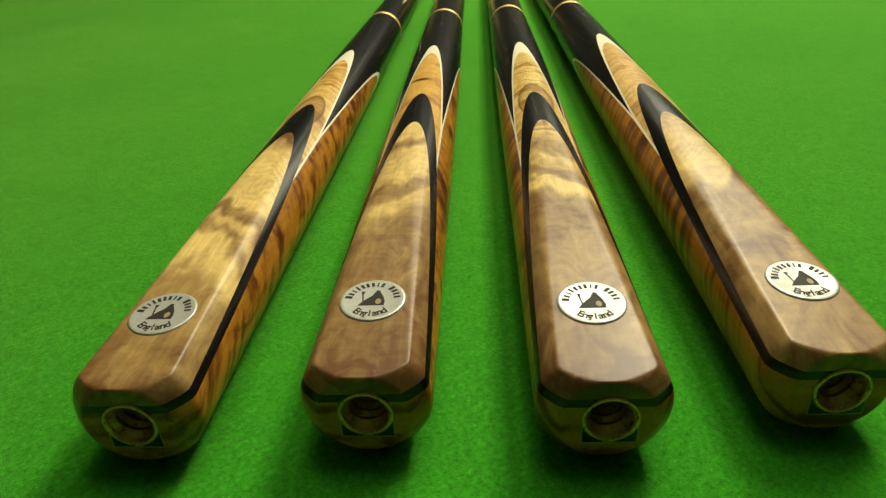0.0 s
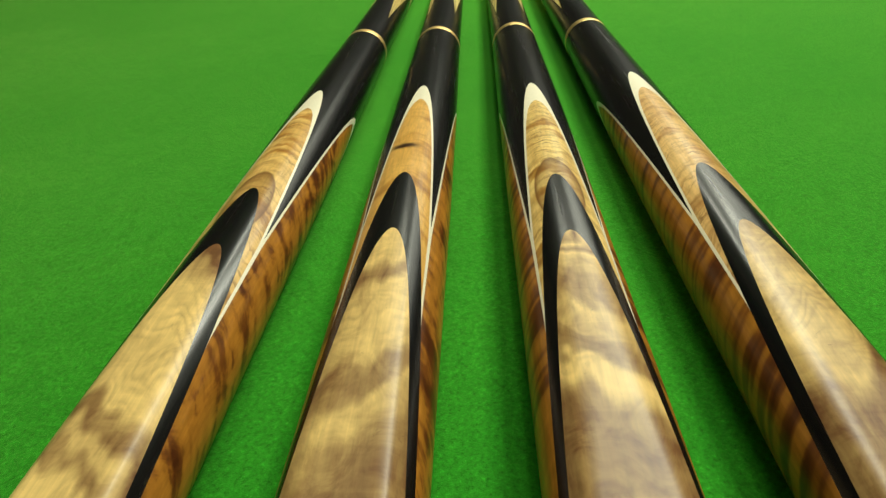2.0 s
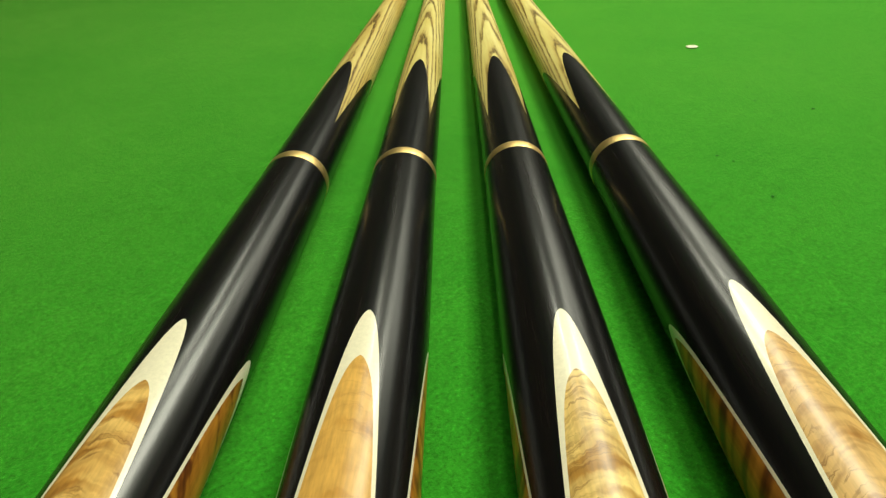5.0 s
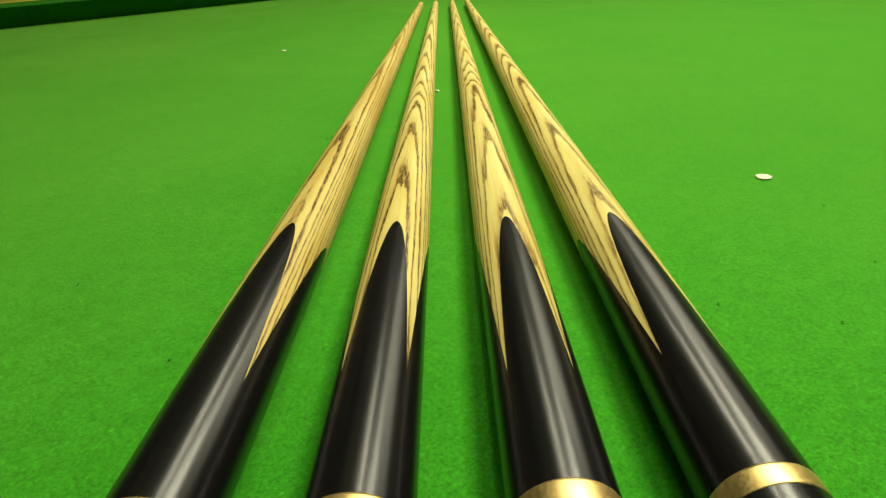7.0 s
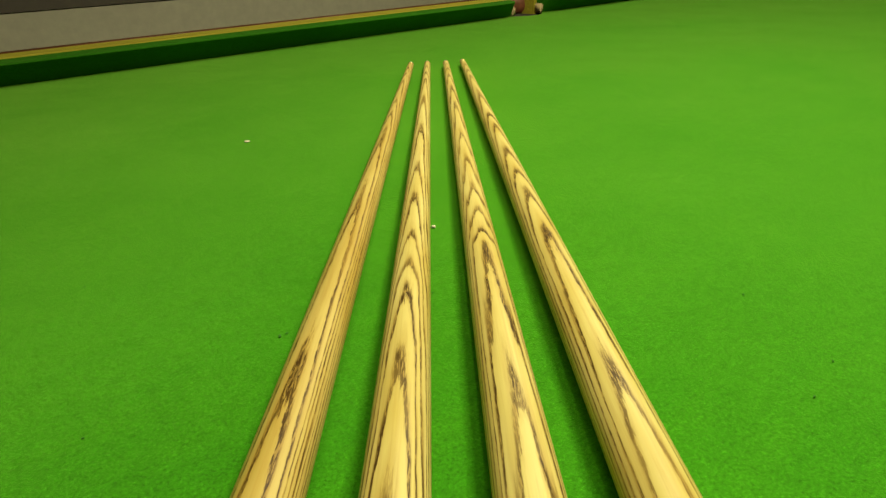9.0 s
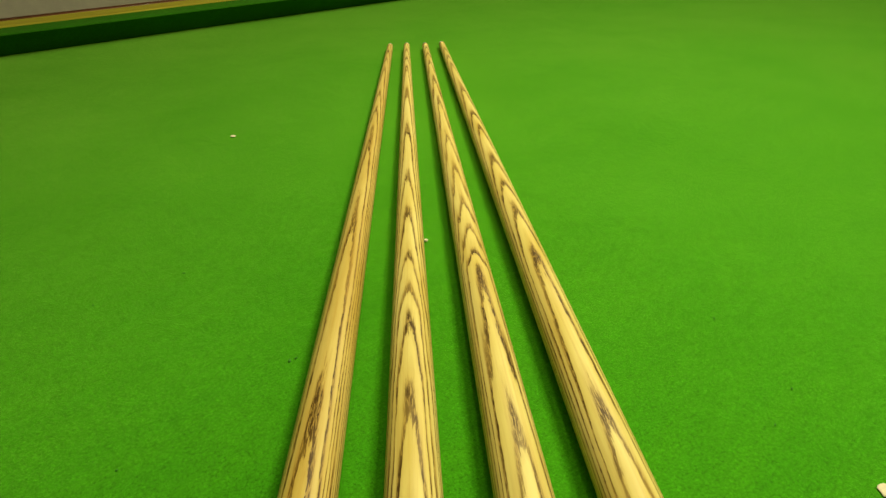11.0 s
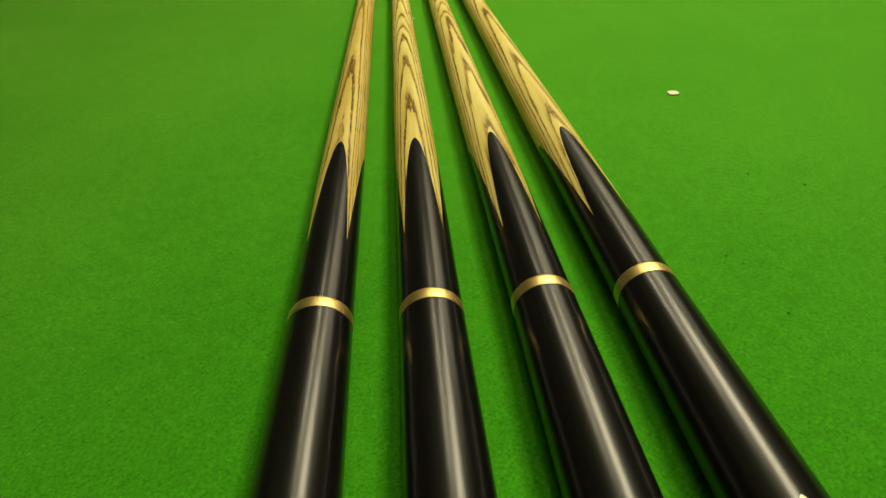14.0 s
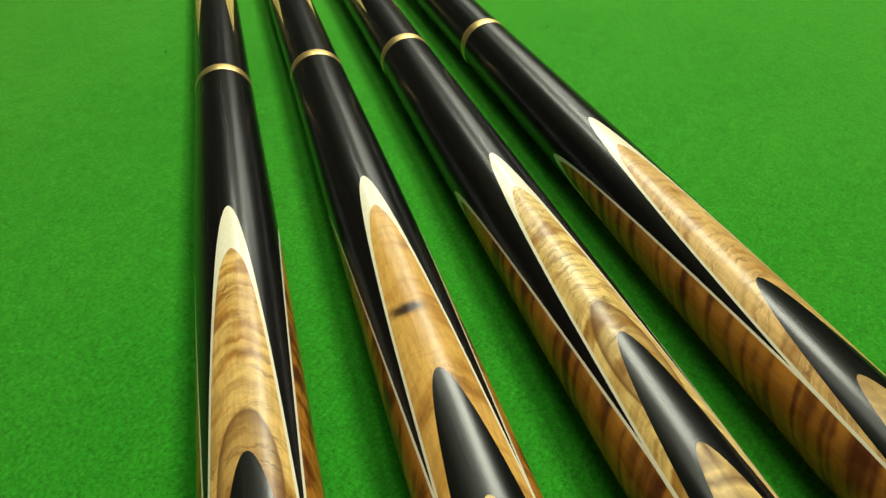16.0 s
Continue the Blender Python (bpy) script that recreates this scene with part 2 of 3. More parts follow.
def splice_material(name, seed, light, mid, dark, step, knot=None, halo=None, lined=0.55):
    """Olive-like splice: bands that arch across the cue, with fine rippled lines."""
    m = Nodes(name)
    x, s, z = m.xyz(m.coord)
    arch = m.math("MULTIPLY", m.math("MULTIPLY", x, x), 75.0)
    warp = m.noise(m.place((130, 60, 130), (seed, 0, 0)), 1.0, 3.0, 0.55)
    g = m.math("ADD", m.math("ADD", s, arch), m.math("MULTIPLY", warp, 0.008))
    ripple = m.noise(m.place((330, 200, 330), (0, seed, 6)), 1.0, 3.0, 0.6, 0.6)
    g = m.math("ADD", g, m.math("MULTIPLY", ripple, 0.003))
    side = m.math("MULTIPLY", x, 28.0)
    bands = m.noise(m.vec(side, m.math("MULTIPLY", g, 1.0 / step), seed), 1.0, 3.0, 0.62)
    lines = m.noise(m.vec(m.math("MULTIPLY", x, 60.0), m.math("MULTIPLY", g, 5.5 / step), seed), 1.0, 2.0, 0.6)
    c = m.ramp(bands, [(0.30, dark), (0.39, mid), (0.46, light), (0.60, light), (0.69, mid), (0.80, dark)])
    c = m.mix(m.ramp(lines, [(0.46, 0.0), (0.70, lined)]), c, tuple(0.35 * p + 0.65 * q for p, q in zip(mid, dark)))
    vein = m.noise(m.vec(m.math("MULTIPLY", x, 90.0), m.math("MULTIPLY", g, 9.0 / step), seed + 3.0), 1.0, 1.0, 0.5)
    part_lined = m.ramp(m.noise(m.place((90, 45, 90), (4, seed, 0)), 1.0, 2.0, 0.5), [(0.40, 0.0), (0.58, 1.0)])
    vein = m.math("MULTIPLY", m.ramp(vein, [(0.56, 0.0), (0.62, 1.0), (0.66, 0.2)]), part_lined)
    c = m.mix(m.math("MULTIPLY", vein, lined * 1.4), c, dark)
    cloud = m.noise(m.place((110, 28, 110), (seed, 2, 5)), 1.0, 2.0, 0.5)
    c = m.mix(m.ramp(cloud, [(0.45, 0.0), (0.72, 0.55)]), c, mid)
    fibre = m.noise(m.place((1100, 160, 1100), (0, seed, 0)), 1.0, 2.0, 0.6)
    c = m.mix(0.6, c, m.ramp(fibre, [(0.3, 0.72), (0.7, 1.16)]), "MULTIPLY")
    if knot:
        kx, ks, wx, ws = knot
        dx = m.math("DIVIDE", m.math("SUBTRACT", x, kx), wx)
        ds = m.math("DIVIDE", m.math("SUBTRACT", m.math("ADD", s, m.math("MULTIPLY", warp, 0.004)), ks + 0.002), ws)
        d = m.math("SQRT", m.math("ADD", m.math("MULTIPLY", dx, dx), m.math("MULTIPLY", ds, ds)))
        d = m.math("ADD", d, m.math("MULTIPLY", m.math("ADD", lines, ripple), 0.38))
        c = m.mix(m.ramp(m.math("MULTIPLY", d, 0.5), [(0.30, 1.0), (0.48, 0.85), (0.60, 0.35), (0.80, 0.0)]), c, (0.026, 0.010, 0.006))
    if halo:
        dx = m.math("DIVIDE", x, 0.0068)
        ds = m.math("DIVIDE", m.math("SUBTRACT", m.math("ADD", s, m.math("MULTIPLY", warp, 0.004)), halo), 0.020)
        d = m.math("SQRT", m.math("ADD", m.math("MULTIPLY", dx, dx), m.math("MULTIPLY", ds, ds)))
        ring = m.ramp(m.math("MULTIPLY", d, 0.5), [(0.36, 0.35), (0.46, 0.55), (0.53, 0.9), (0.56, 0.0)])
        c = m.mix(ring, c, dark)
    return m.done(c, 0.30, coat=0.0, spec=0.30)


def side_material(name, seed, striped):
    """Reddish-brown side splice, blotched like burl or striped across."""
    m = Nodes(name)
    x, s, z = m.xyz(m.coord)
    if striped:
        warp = m.noise(m.place((70, 35, 70), (seed, 0, 0)), 1.0, 3.0, 0.6)
        g = m.math("ADD", m.math("ADD", m.math("MULTIPLY", s, 240.0), m.math("MULTIPLY", z, -150.0)), m.math("MULTIPLY", warp, 0.8))
        fig = m.noise(m.vec(g, m.math("MULTIPLY", z, 20.0), seed), 1.0, 1.5, 0.45)
        blotch = m.noise(m.place((60, 45, 60), (seed, 3, 0)), 1.0, 3.0, 0.6)
        fig = m.math("ADD", m.math("MULTIPLY", fig, 0.60), m.math("MULTIPLY", blotch, 0.40))
    else:
        warp = m.noise(m.place((120, 60, 120), (seed, 0, 0)), 1.0, 3.0, 0.6)
        g = m.math("ADD", m.math("ADD", m.math("MULTIPLY", s, 210.0), m.math("MULTIPLY", z, -210.0)), m.math("MULTIPLY", warp, 1.6))
        streaks = m.noise(m.vec(g, m.math("MULTIPLY", z, 90.0), seed), 1.0, 2.0, 0.5)
        burl = m.noise(m.place((85, 48, 85), (seed, 1, 0)), 1.0, 5.0, 0.62, 1.2)
        fig = m.math("ADD", m.math("MULTIPLY", streaks, 0.5), m.math("MULTIPLY", burl, 0.5))
    c = m.ramp(fig, [(0.37, (0.09, 0.026, 0.006)), (0.44, (0.19, 0.064, 0.009)), (0.50, (0.40, 0.165, 0.015)), (0.66, (0.54, 0.235, 0.023))])
    fibre = m.noise(m.place((800, 90, 800), (0, seed, 0)), 1.0, 3.0, 0.6)
    c = m.mix(0.7, c, m.ramp(fibre, [(0.3, 0.7), (0.7, 1.2)]), "MULTIPLY")
    return m.done(c, 0.30, coat=0.0, spec=0.30)


def ebony_material():
    m = Nodes("ebony")
    grain = m.noise(m.place((500, 14, 500)), 1.0, 4.0, 0.6)
    pore = m.noise(m.place((2500, 120, 2500)), 1.0, 2.0, 0.6)
    c = m.ramp(grain, [(0.40, (0.004, 0.004, 0.0045)), (0.72, (0.008, 0.006, 0.005)), (0.82, (0.03, 0.012, 0.006))])
    m.bump(pore, 0.05, 0.0001)
    return m.done(c, m.ramp(grain, [(0.3, 0.23), (0.7, 0.28)]), coat=0.0, spec=0.42)


def plain_material(name, colour, rough, metal=0.0, vary=0.15, scale=300.0, coat=0.0, spec=0.5):
    m = Nodes(name)
    n = m.noise(m.coord, scale, 3.0, 0.6)
    big = m.noise(m.coord, scale * 0.08, 3.0, 0.6)
    c = m.mix(m.ramp(n, [(0.3, 0.0), (0.7, 1.0)]), tuple(v * (1 - vary) for v in colour), tuple(min(1, v * (1 + vary)) for v in colour))
    c = m.mix(0.5, c, m.ramp(big, [(0.3, 1 - vary), (0.7, 1.0 + vary * 0.3)]), "MULTIPLY")
    return m.done(c, m.ramp(n, [(0.3, rough * 0.85), (0.7, min(1.0, rough * 1.15))]), metal=metal, coat=coat, spec=spec)


def rail_material(name, deep, mid, light):
    m = Nodes(name)
    grain = m.noise(m.place((8, 160, 160)), 1.0, 4.0, 0.6, 0.6)
    c = m.ramp(grain, [(0.3, deep), (0.55, mid), (0.75, light)])
    return m.done(c, 0.4, coat=0.1, coat_rough=0.2, spec=0.25)


def carpet_material():
    m = Nodes("grey_carpet")
    pile = m.noise(m.coord, 260.0, 3.0, 0.7)
    stain = m.noise(m.coord, 1.6, 4.0, 0.6)
    c = m.mix(m.ramp(stain, [(0.3, 0.0), (0.7, 1.0)]), (0.17, 0.155, 0.14), (0.24, 0.22, 0.20))
    c = m.mix(0.6, c, m.ramp(pile, [(0.3, 0.65), (0.7, 1.25)]), "MULTIPLY")
    m.bump(pile, 0.6, 0.004)
    return m.done(c, 0.95, spec=0.2)


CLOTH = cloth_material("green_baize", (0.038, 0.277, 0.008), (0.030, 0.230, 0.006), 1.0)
# same baize with shade put into its colour: undercut cushion faces lie dark
SHADED_CUSHION_CLOTH = cloth_material("shaded_cushion_baize", (0.018, 0.12, 0.005), (0.015, 0.10, 0.004), 0.1)
EBONY = ebony_material()
WHITE_WOOD = plain_material("white_veneer", (0.86, 0.79, 0.58), 0.34, vary=0.06, scale=900, coat=0.3)
BRASS = plain_material("brass", (0.80, 0.58, 0.22), 0.42, metal=1.0, vary=0.06, scale=1200)
BADGE = plain_material("silver_badge", (0.52, 0.51, 0.46), 0.36, metal=0.3, vary=0.06, scale=900, coat=0.15)
SOCKET = plain_material("dull_brass_thread", (0.62, 0.36, 0.15), 0.30, metal=0.7, vary=0.2, scale=900)
PALE_INLAY = plain_material("pale_inlay", (0.36, 0.28, 0.15), 0.5, vary=0.15, scale=900, spec=0.2)
INK = plain_material("black_print", (0.035, 0.032, 0.026), 0.6, vary=0.1, spec=0.15)
LEATHER = plain_material("tip_leather", (0.58, 0.60, 0.48), 0.85, vary=0.2, scale=1500)
POCKET_LEATHER = plain_material("pocket_leather", (0.16, 0.055, 0.022), 0.5, vary=0.3, scale=120)
JAW_LEATHER = plain_material("pale_jaw_leather", (0.34, 0.26, 0.13), 0.7, vary=0.25, scale=160)
DARK = plain_material("dark_net", (0.02, 0.016, 0.012), 0.9, vary=0.3)
RAIL = rail_material("varnished_oak_rail", (0.24, 0.21, 0.022), (0.33, 0.30, 0.032), (0.42, 0.39, 0.045))
RAIL_EDGE = rail_material("dark_stained_edge", (0.05, 0.018, 0.008), (0.10, 0.032, 0.012), (0.15, 0.05, 0.018))
CARPET = carpet_material()
WALL_LOW = plain_material("grey_wall_paint", (0.72, 0.71, 0.56), 0.8, vary=0.06, scale=30)
WALL_HIGH = plain_material("dark_upper_wall", (0.16, 0.145, 0.12), 0.8, vary=0.1, scale=30)
CEILING = plain_material("ceiling_paint", (0.70, 0.69, 0.65), 0.9, vary=0.04, scale=20)
CHALK = plain_material("white_spot", (0.62, 0.60, 0.42), 0.8, vary=0.08, scale=900)
FLUFF = plain_material("dark_fluff", (0.034, 0.20, 0.010), 0.95, vary=0.3, scale=900)


# ---------------------------------------------------------------- mesh tools
def part(name, bm, material, parent, label="", smooth=True):
    mesh = bpy.data.meshes.new(name)
    bm.to_mesh(mesh)
    bm.free()
    mesh.materials.append(material)
    for p in mesh.polygons:
        p.use_smooth = smooth
    ob = new(name, mesh)
    if parent:
        ob.parent = parent
    if label:
        tagged(ob, label)
    return ob


def thing(name, at, label, category, group="", kind=""):
    ob = new(name)
    ob.empty_display_size = 0.05
    ob.matrix_world = at
    return tagged(ob, label, category, group, kind)


def sweep(bm, profile, frames, closed=True, caps=True):
    """Joins copies of a 2D profile, one under each frame function, into a tube."""
    loops = [[bm.verts.new(f(a, b)) for a, b in profile] for f in frames]
    n = len(profile)
    for p, q in zip(loops, loops[1:]):
        for i in range(n if closed else n - 1):
            bm.faces.new((p[i], p[(i + 1) % n], q[(i + 1) % n], q[i]))
    if caps and closed:
        bm.faces.new(loops[0])
        bm.faces.new(loops[-1][::-1])
    bmesh.ops.recalc_face_normals(bm, faces=bm.faces)
    return bm


def lathe(profile, steps=48, axis="y", capped=True):
    """A turned body from (along, radius) pairs about the local y or z axis."""
    bm = bmesh.new()
    rings = []
    for a, r in profile:
        ring = []
        for i in range(steps):
            w = 2 * math.pi * i / steps
            p = (r * math.sin(w), a, r * math.cos(w)) if axis == "y" else (r * math.cos(w), r * math.sin(w), a)
            ring.append(bm.verts.new(p))
        rings.append(ring)
    for p, q in zip(rings, rings[1:]):
        for i in range(steps):
            bm.faces.new((p[i], p[(i + 1) % steps], q[(i + 1) % steps], q[i]))
    for ring in (rings[0], rings[-1]) if capped else ():
        if (ring[0].co - ring[steps // 2].co).length > 1e-5:
            bm.faces.new(ring)
    bmesh.ops.remove_doubles(bm, verts=bm.verts, dist=1e-7)
    bmesh.ops.recalc_face_normals(bm, faces=bm.faces)
    return bm


def block(bm, x0, x1, y0, y1, z0, z1):
    vs = [bm.verts.new((x, y, z)) for z in (z0, z1) for x, y in ((x0, y0), (x1, y0), (x1, y1), (x0, y1))]
    for f in ((0, 3, 2, 1), (4, 5, 6, 7), (0, 1, 5, 4), (1, 2, 6, 5), (2, 3, 7, 6), (3, 0, 4, 7)):
        bm.faces.new([vs[i] for i in f])
    return bm


# ---------------------------------------------------------------- room
def room():
    u0, u1, v0, v1, zf, zc = -4.2, 4.2, -3.9, 1.72, -0.86, 1.80
    def piece(name, box, material, label, category):
        ob = part(name, block(bmesh.new(), *box), material, None, smooth=False)
        ob.matrix_world = TABLE
        return tagged(ob, label, category, kind="structure")
    piece("floor", (u0 - .1, u1 + .1, v0 - .1, v1 + .1, zf - 0.1, zf), CARPET, "grey carpeted floor round the snooker table", "floor")
    piece("ceiling", (u0 - .1, u1 + .1, v0 - .1, v1 + .1, zc, zc + 0.1), CEILING, "plain off-white painted ceiling", "ceiling")
    sides = (("wall_north", u0, u1, v1, v1 + .1), ("wall_south", u0, u1, v0 - .1, v0), ("wall_west", u0 - .1, u0, v0, v1), ("wall_east", u1, u1 + .1, v0, v1))
    for name, a, b, c, d in sides:
        piece(name, (a, b, c, d, zf, -0.002), WALL_LOW, "light grey painted lower wall", "wall")
        piece(name + "_upper", (a, b, c, d, 0.002, zc), WALL_HIGH, "dark upper wall", "wall")


room()


# ---------------------------------------------------------------- snooker table
def snooker_table():
    table = thing("snooker_table", TABLE @ Matrix.Translation((0, -WIDE / 2, -0.86)),
                  "full-size snooker table with bright green baize and varnished rails", "snooker table")
    shift = Vector((0, WIDE / 2, 0.86))

    def own(name, bm, material, label="", smooth=True, parent=None):
        bmesh.ops.translate(bm, verts=bm.verts, vec=shift)
        return part(name, bm, material, parent or table, label, smooth)

    # bed cloth, cut out at the pockets
    back, outline = 0.05, []
    def arc(cx, cy, r, a0, a1):
        for i in range(17):
            w = radians(a0 + (a1 - a0) * i / 16)
            outline.append((cx + r * math.cos(w), cy + r * math.sin(w)))
    top, low = back, -WIDE - back
    arc(0, top + 0.015, 0.060, 195, 345)
    arc(HALF + back, top, 0.09, 180, 270)
    arc(HALF + back, low, 0.09, 90, 180)
    arc(0, low - 0.015, 0.060, 15, 165)
    arc(-HALF - back, low, 0.09, 0, 90)
    arc(-HALF - back, top, 0.09, 270, 360)
    bm = bmesh.new()
    face = bm.faces.new([bm.verts.new((x, y, 0)) for x, y in outline])
    if face.normal.z < 0:
        face.normal_flip()
    bmesh.ops.triangulate(bm, faces=bm.faces)
    bmesh.ops.recalc_face_normals(bm, faces=bm.faces)
    if sum(f.normal.z for f in bm.faces) < 0:
        bmesh.ops.reverse_faces(bm, faces=bm.faces)
    own("bed_cloth", bm, CLOTH, "bright green napped baize stretched over the bed", False)
    bm = bmesh.new()
    under = [bm.verts.new((x, y, -0.045)) for x, y in outline]
    bm.faces.new(under)
    over = [bm.verts.new((x, y, -0.003)) for x, y in outline]
    bm.faces.new(over[::-1])
    for i in range(len(outline)):
        j = (i + 1) % len(outline)
        bm.faces.new((under[i], under[j], over[j], over[i]))
    bmesh.ops.recalc_face_normals(bm, faces=bm.faces)
    own("slate_bed", bm, DARK, "dark slate edge below the cloth", False)

    # cushions: rubber nose under cloth, rounded back at the pocket jaws
    nose = [(0.030, 0.0005), (0.016, 0.016), (0.003, 0.030), (0.0, 0.0335), (0.0006, 0.0350), (0.004, 0.0358),
            (0.020, 0.0365), (0.046, 0.0370), (0.049, 0.0355), (0.049, 0.0005)]
    rail = [(0.050, -0.05), (0.050, 0.0370), (0.052, 0.0376), (0.057, 0.0382), (0.098, 0.0392), (0.100, 0.038), (0.100, -0.05)]
    edge = [(0.101, -0.055), (0.101, 0.0396), (0.107, 0.0404), (0.120, 0.0400), (0.132, 0.035), (0.137, 0.024), (0.138, -0.060), (0.133, -0.068), (0.130, -0.20), (0.106, -0.20)]
    sides = []
    for sgn in (1, -1):
        for a, b in ((-HALF + 0.075, -0.052), (0.052, HALF - 0.075)):
            sides.append((a, b, sgn, True))
        sides.append((-WIDE / 2 + 0.075, WIDE / 2 - 0.075, sgn, False))
    for a, b, sgn, long_side in sides:
        def at(u, v, z):
            if long_side:
                return (u, v, z) if sgn > 0 else (-u, -WIDE - v, z)
            return (sgn * (HALF + v), -WIDE / 2 + u, z)
        us = [a + d for d in (0, .004, .010, .018, .028, .040, .055)]
        us = us + [b - (u - a) for u in reversed(us)]
        frames = []
        for u in us:
            d = max(0.0, 0.055 - min(u - a, b - u))
            give = 0.6 * (0.056 - math.sqrt(max(0, 0.056 ** 2 - d * d)))
            frames.append(lambda p, q, u=u, give=give: at(u, p + give * max(0, 1 - p / 0.049), q))
        own("cushion", sweep(bmesh.new(), nose, frames), SHADED_CUSHION_CLOTH, "green baize-covered rubber cushion", False)
        grow = 0.01 if long_side else -0.015
        ends = (a - grow, b + grow)
        own("rail", sweep(bmesh.new(), rail, [lambda p, q, u=u: at(u, p, q) for u in ends]), RAIL, "varnished yellow-brown wooden rail", False)
        own("rail_edge", sweep(bmesh.new(), edge, [lambda p, q, u=u: at(u, p, q) for u in ends]), RAIL_EDGE, "dark brown moulded rail edge")

    # pockets: leather-covered plate, pale jaw facings and a hanging dark net
    for cx, cy, turn in ((0, 0.062, 0), (0, -WIDE - 0.062, 180), (HALF + .03, .03, -45), (-HALF - .03, .03, 45), (HALF + .03, -WIDE - .03, -135), (-HALF - .03, -WIDE - .03, 135)):
        m = Matrix.Translation((cx, cy, 0)) @ Matrix.Rotation(radians(turn), 4, "Z")
        bm = bmesh.new()
        ring = [(0.010 * math.cos(w) + 0.056, 0.024 * math.sin(w) + 0.018) for w in (2 * math.pi * i / 12 for i in range(12))]
        frames = []
        for i in range(15):
            w = math.pi * (-0.06 + 1.12 * i / 14)
            frames.append(lambda p, q, w=w: m @ Vector((p * math.cos(w), p * math.sin(w), q)))
        sweep(bm, ring, frames)
        pocket = own("pocket", bm, POCKET_LEATHER, "brown leather-lined table pocket")
        bm = lathe([(-0.004, 0.050), (-0.05, 0.048), (-0.10, 0.038), (-0.13, 0.015), (-0.132, 0.0001)], 24, "z")
        bmesh.ops.transform(bm, matrix=m, verts=bm.verts)
        own("net", bm, DARK, "dark net bag", parent=pocket)
        if turn in (0, 180):
            for side in (-1, 1):
                bm = block(bmesh.new(), side * 0.050 - 0.006, side * 0.050 + 0.006, -0.034, -0.010, 0.001, 0.022)
                bmesh.ops.bevel(bm, geom=bm.edges, offset=0.003, segments=2, affect="EDGES")
                bmesh.ops.transform(bm, matrix=m, verts=bm.verts)
                own("jaw_facing", bm, JAW_LEATHER, "pale worn leather facing", parent=pocket)

    # apron under the rails and eight turned legs
    for v in (0.085, -WIDE - 0.085):
        own("apron", block(bmesh.new(), -HALF - .10, HALF + .10, v - .015, v + .015, -0.30, -0.055), RAIL, "", False)
    for u in (HALF + 0.085, -HALF - 0.085):
        own("apron", block(bmesh.new(), u - .015, u + .015, -WIDE - .068, .068, -0.30, -0.055), RAIL, "", False)
    own("underframe", block(bmesh.new(), -HALF, HALF, -WIDE, 0, -0.28, -0.05), RAIL, "", False)
    turned = [(-0.86, .055), (-.82, .06), (-.78, .045), (-.70, .055), (-.55, .07), (-.42, .06), (-.38, .075), (-.285, .075)]
    for u in (-1.65, -0.6, 0.6, 1.65):
        for v in (-0.12, -WIDE + 0.12):
            bm = lathe(turned, 20, "z")
            bmesh.ops.translate(bm, verts=bm.verts, vec=(u, v, 0))
            own("leg", bm, RAIL)


snooker_table()


# ---------------------------------------------------------------- cues
R_BUTT, R_TIP = 0.0151, 0.0044
Q = math.pi / 2


TAPER = ((0.0, R_BUTT), (0.05, 0.0149), (0.20, 0.0146), (0.28, 0.0142), (0.40, 0.01285), (0.55, 0.0121), (0.80, 0.0097), (LENGTH, R_TIP))


def radius(s):
    for (a, p), (b, q) in zip(TAPER, TAPER[1:]):
        if s <= b:
            return p + (q - p) * max(0.0, s - a) / (b - a)
    return R_TIP


class CueShape:
    """Half-angles of the spliced woods round the cue, from the planes in which they are glued."""

    def __init__(self, burr_tip, veneer_tip, white_tip, wood_tip, valley, point_tip, point_valley):
        self.burr_tip, self.veneer_tip, self.white_tip, self.wood_tip = burr_tip, veneer_tip, white_tip, wood_tip
        self.valley, self.point_tip, self.point_valley = valley, point_tip, point_valley
        self.mb = (radius(burr_tip) - 0.0060) / burr_tip
        self.db = self.burr_plane(veneer_tip) - radius(veneer_tip)
        self.mo = (radius(white_tip) - radius(valley) * math.sqrt(0.5)) / (white_tip - valley)
        self.dw = radius(wood_tip) - self.white_plane(wood_tip)
        self.me = (radius(point_tip) - radius(point_valley) * math.sqrt(0.5)) / (point_tip - point_valley)

    def burr_plane(self, s):
        return radius(self.burr_tip) - self.mb * (self.burr_tip - s)

    def white_plane(self, s):
        return radius(self.white_tip) - self.mo * (self.white_tip - s)

    @staticmethod
    def angle(h, r):
        return math.acos(max(-1.0, min(1.0, h / r)))

    def burr(self, s, r):
        return self.angle(self.burr_plane(s), r)

    def veneer(self, s, r):
        w = self.angle(self.burr_plane(s) - self.db, r)
        return max(w, Q / 2) if s < 0.05 else w

    def line(self, s):
        return 0.016 * max(0.0, min(1.0, (s - 0.006) / 0.02)) + 0.026 * max(0.0, min(1.0, (s - 0.09) / 0.07))

    def white(self, s, r):
        return min(self.angle(self.white_plane(s), radius(s)), Q / 2)

    def wood(self, s, r):
        if s >= self.wood_tip:
            return 0.0
        first = self.angle(self.white_plane(self.wood_tip), radius(self.wood_tip))
        gap = 0.052 + (first - 0.052) * math.exp(-((self.wood_tip - s) / 0.006) ** 0.7)
        raw = self.angle(self.white_plane(s), radius(s))
        return min(raw - gap, Q / 2 - self.line(s)) if raw > gap else 0.0

    def point(self, s, r):
        return min(self.angle(radius(self.point_tip) - self.me * (self.point_tip - s), r), Q / 2)


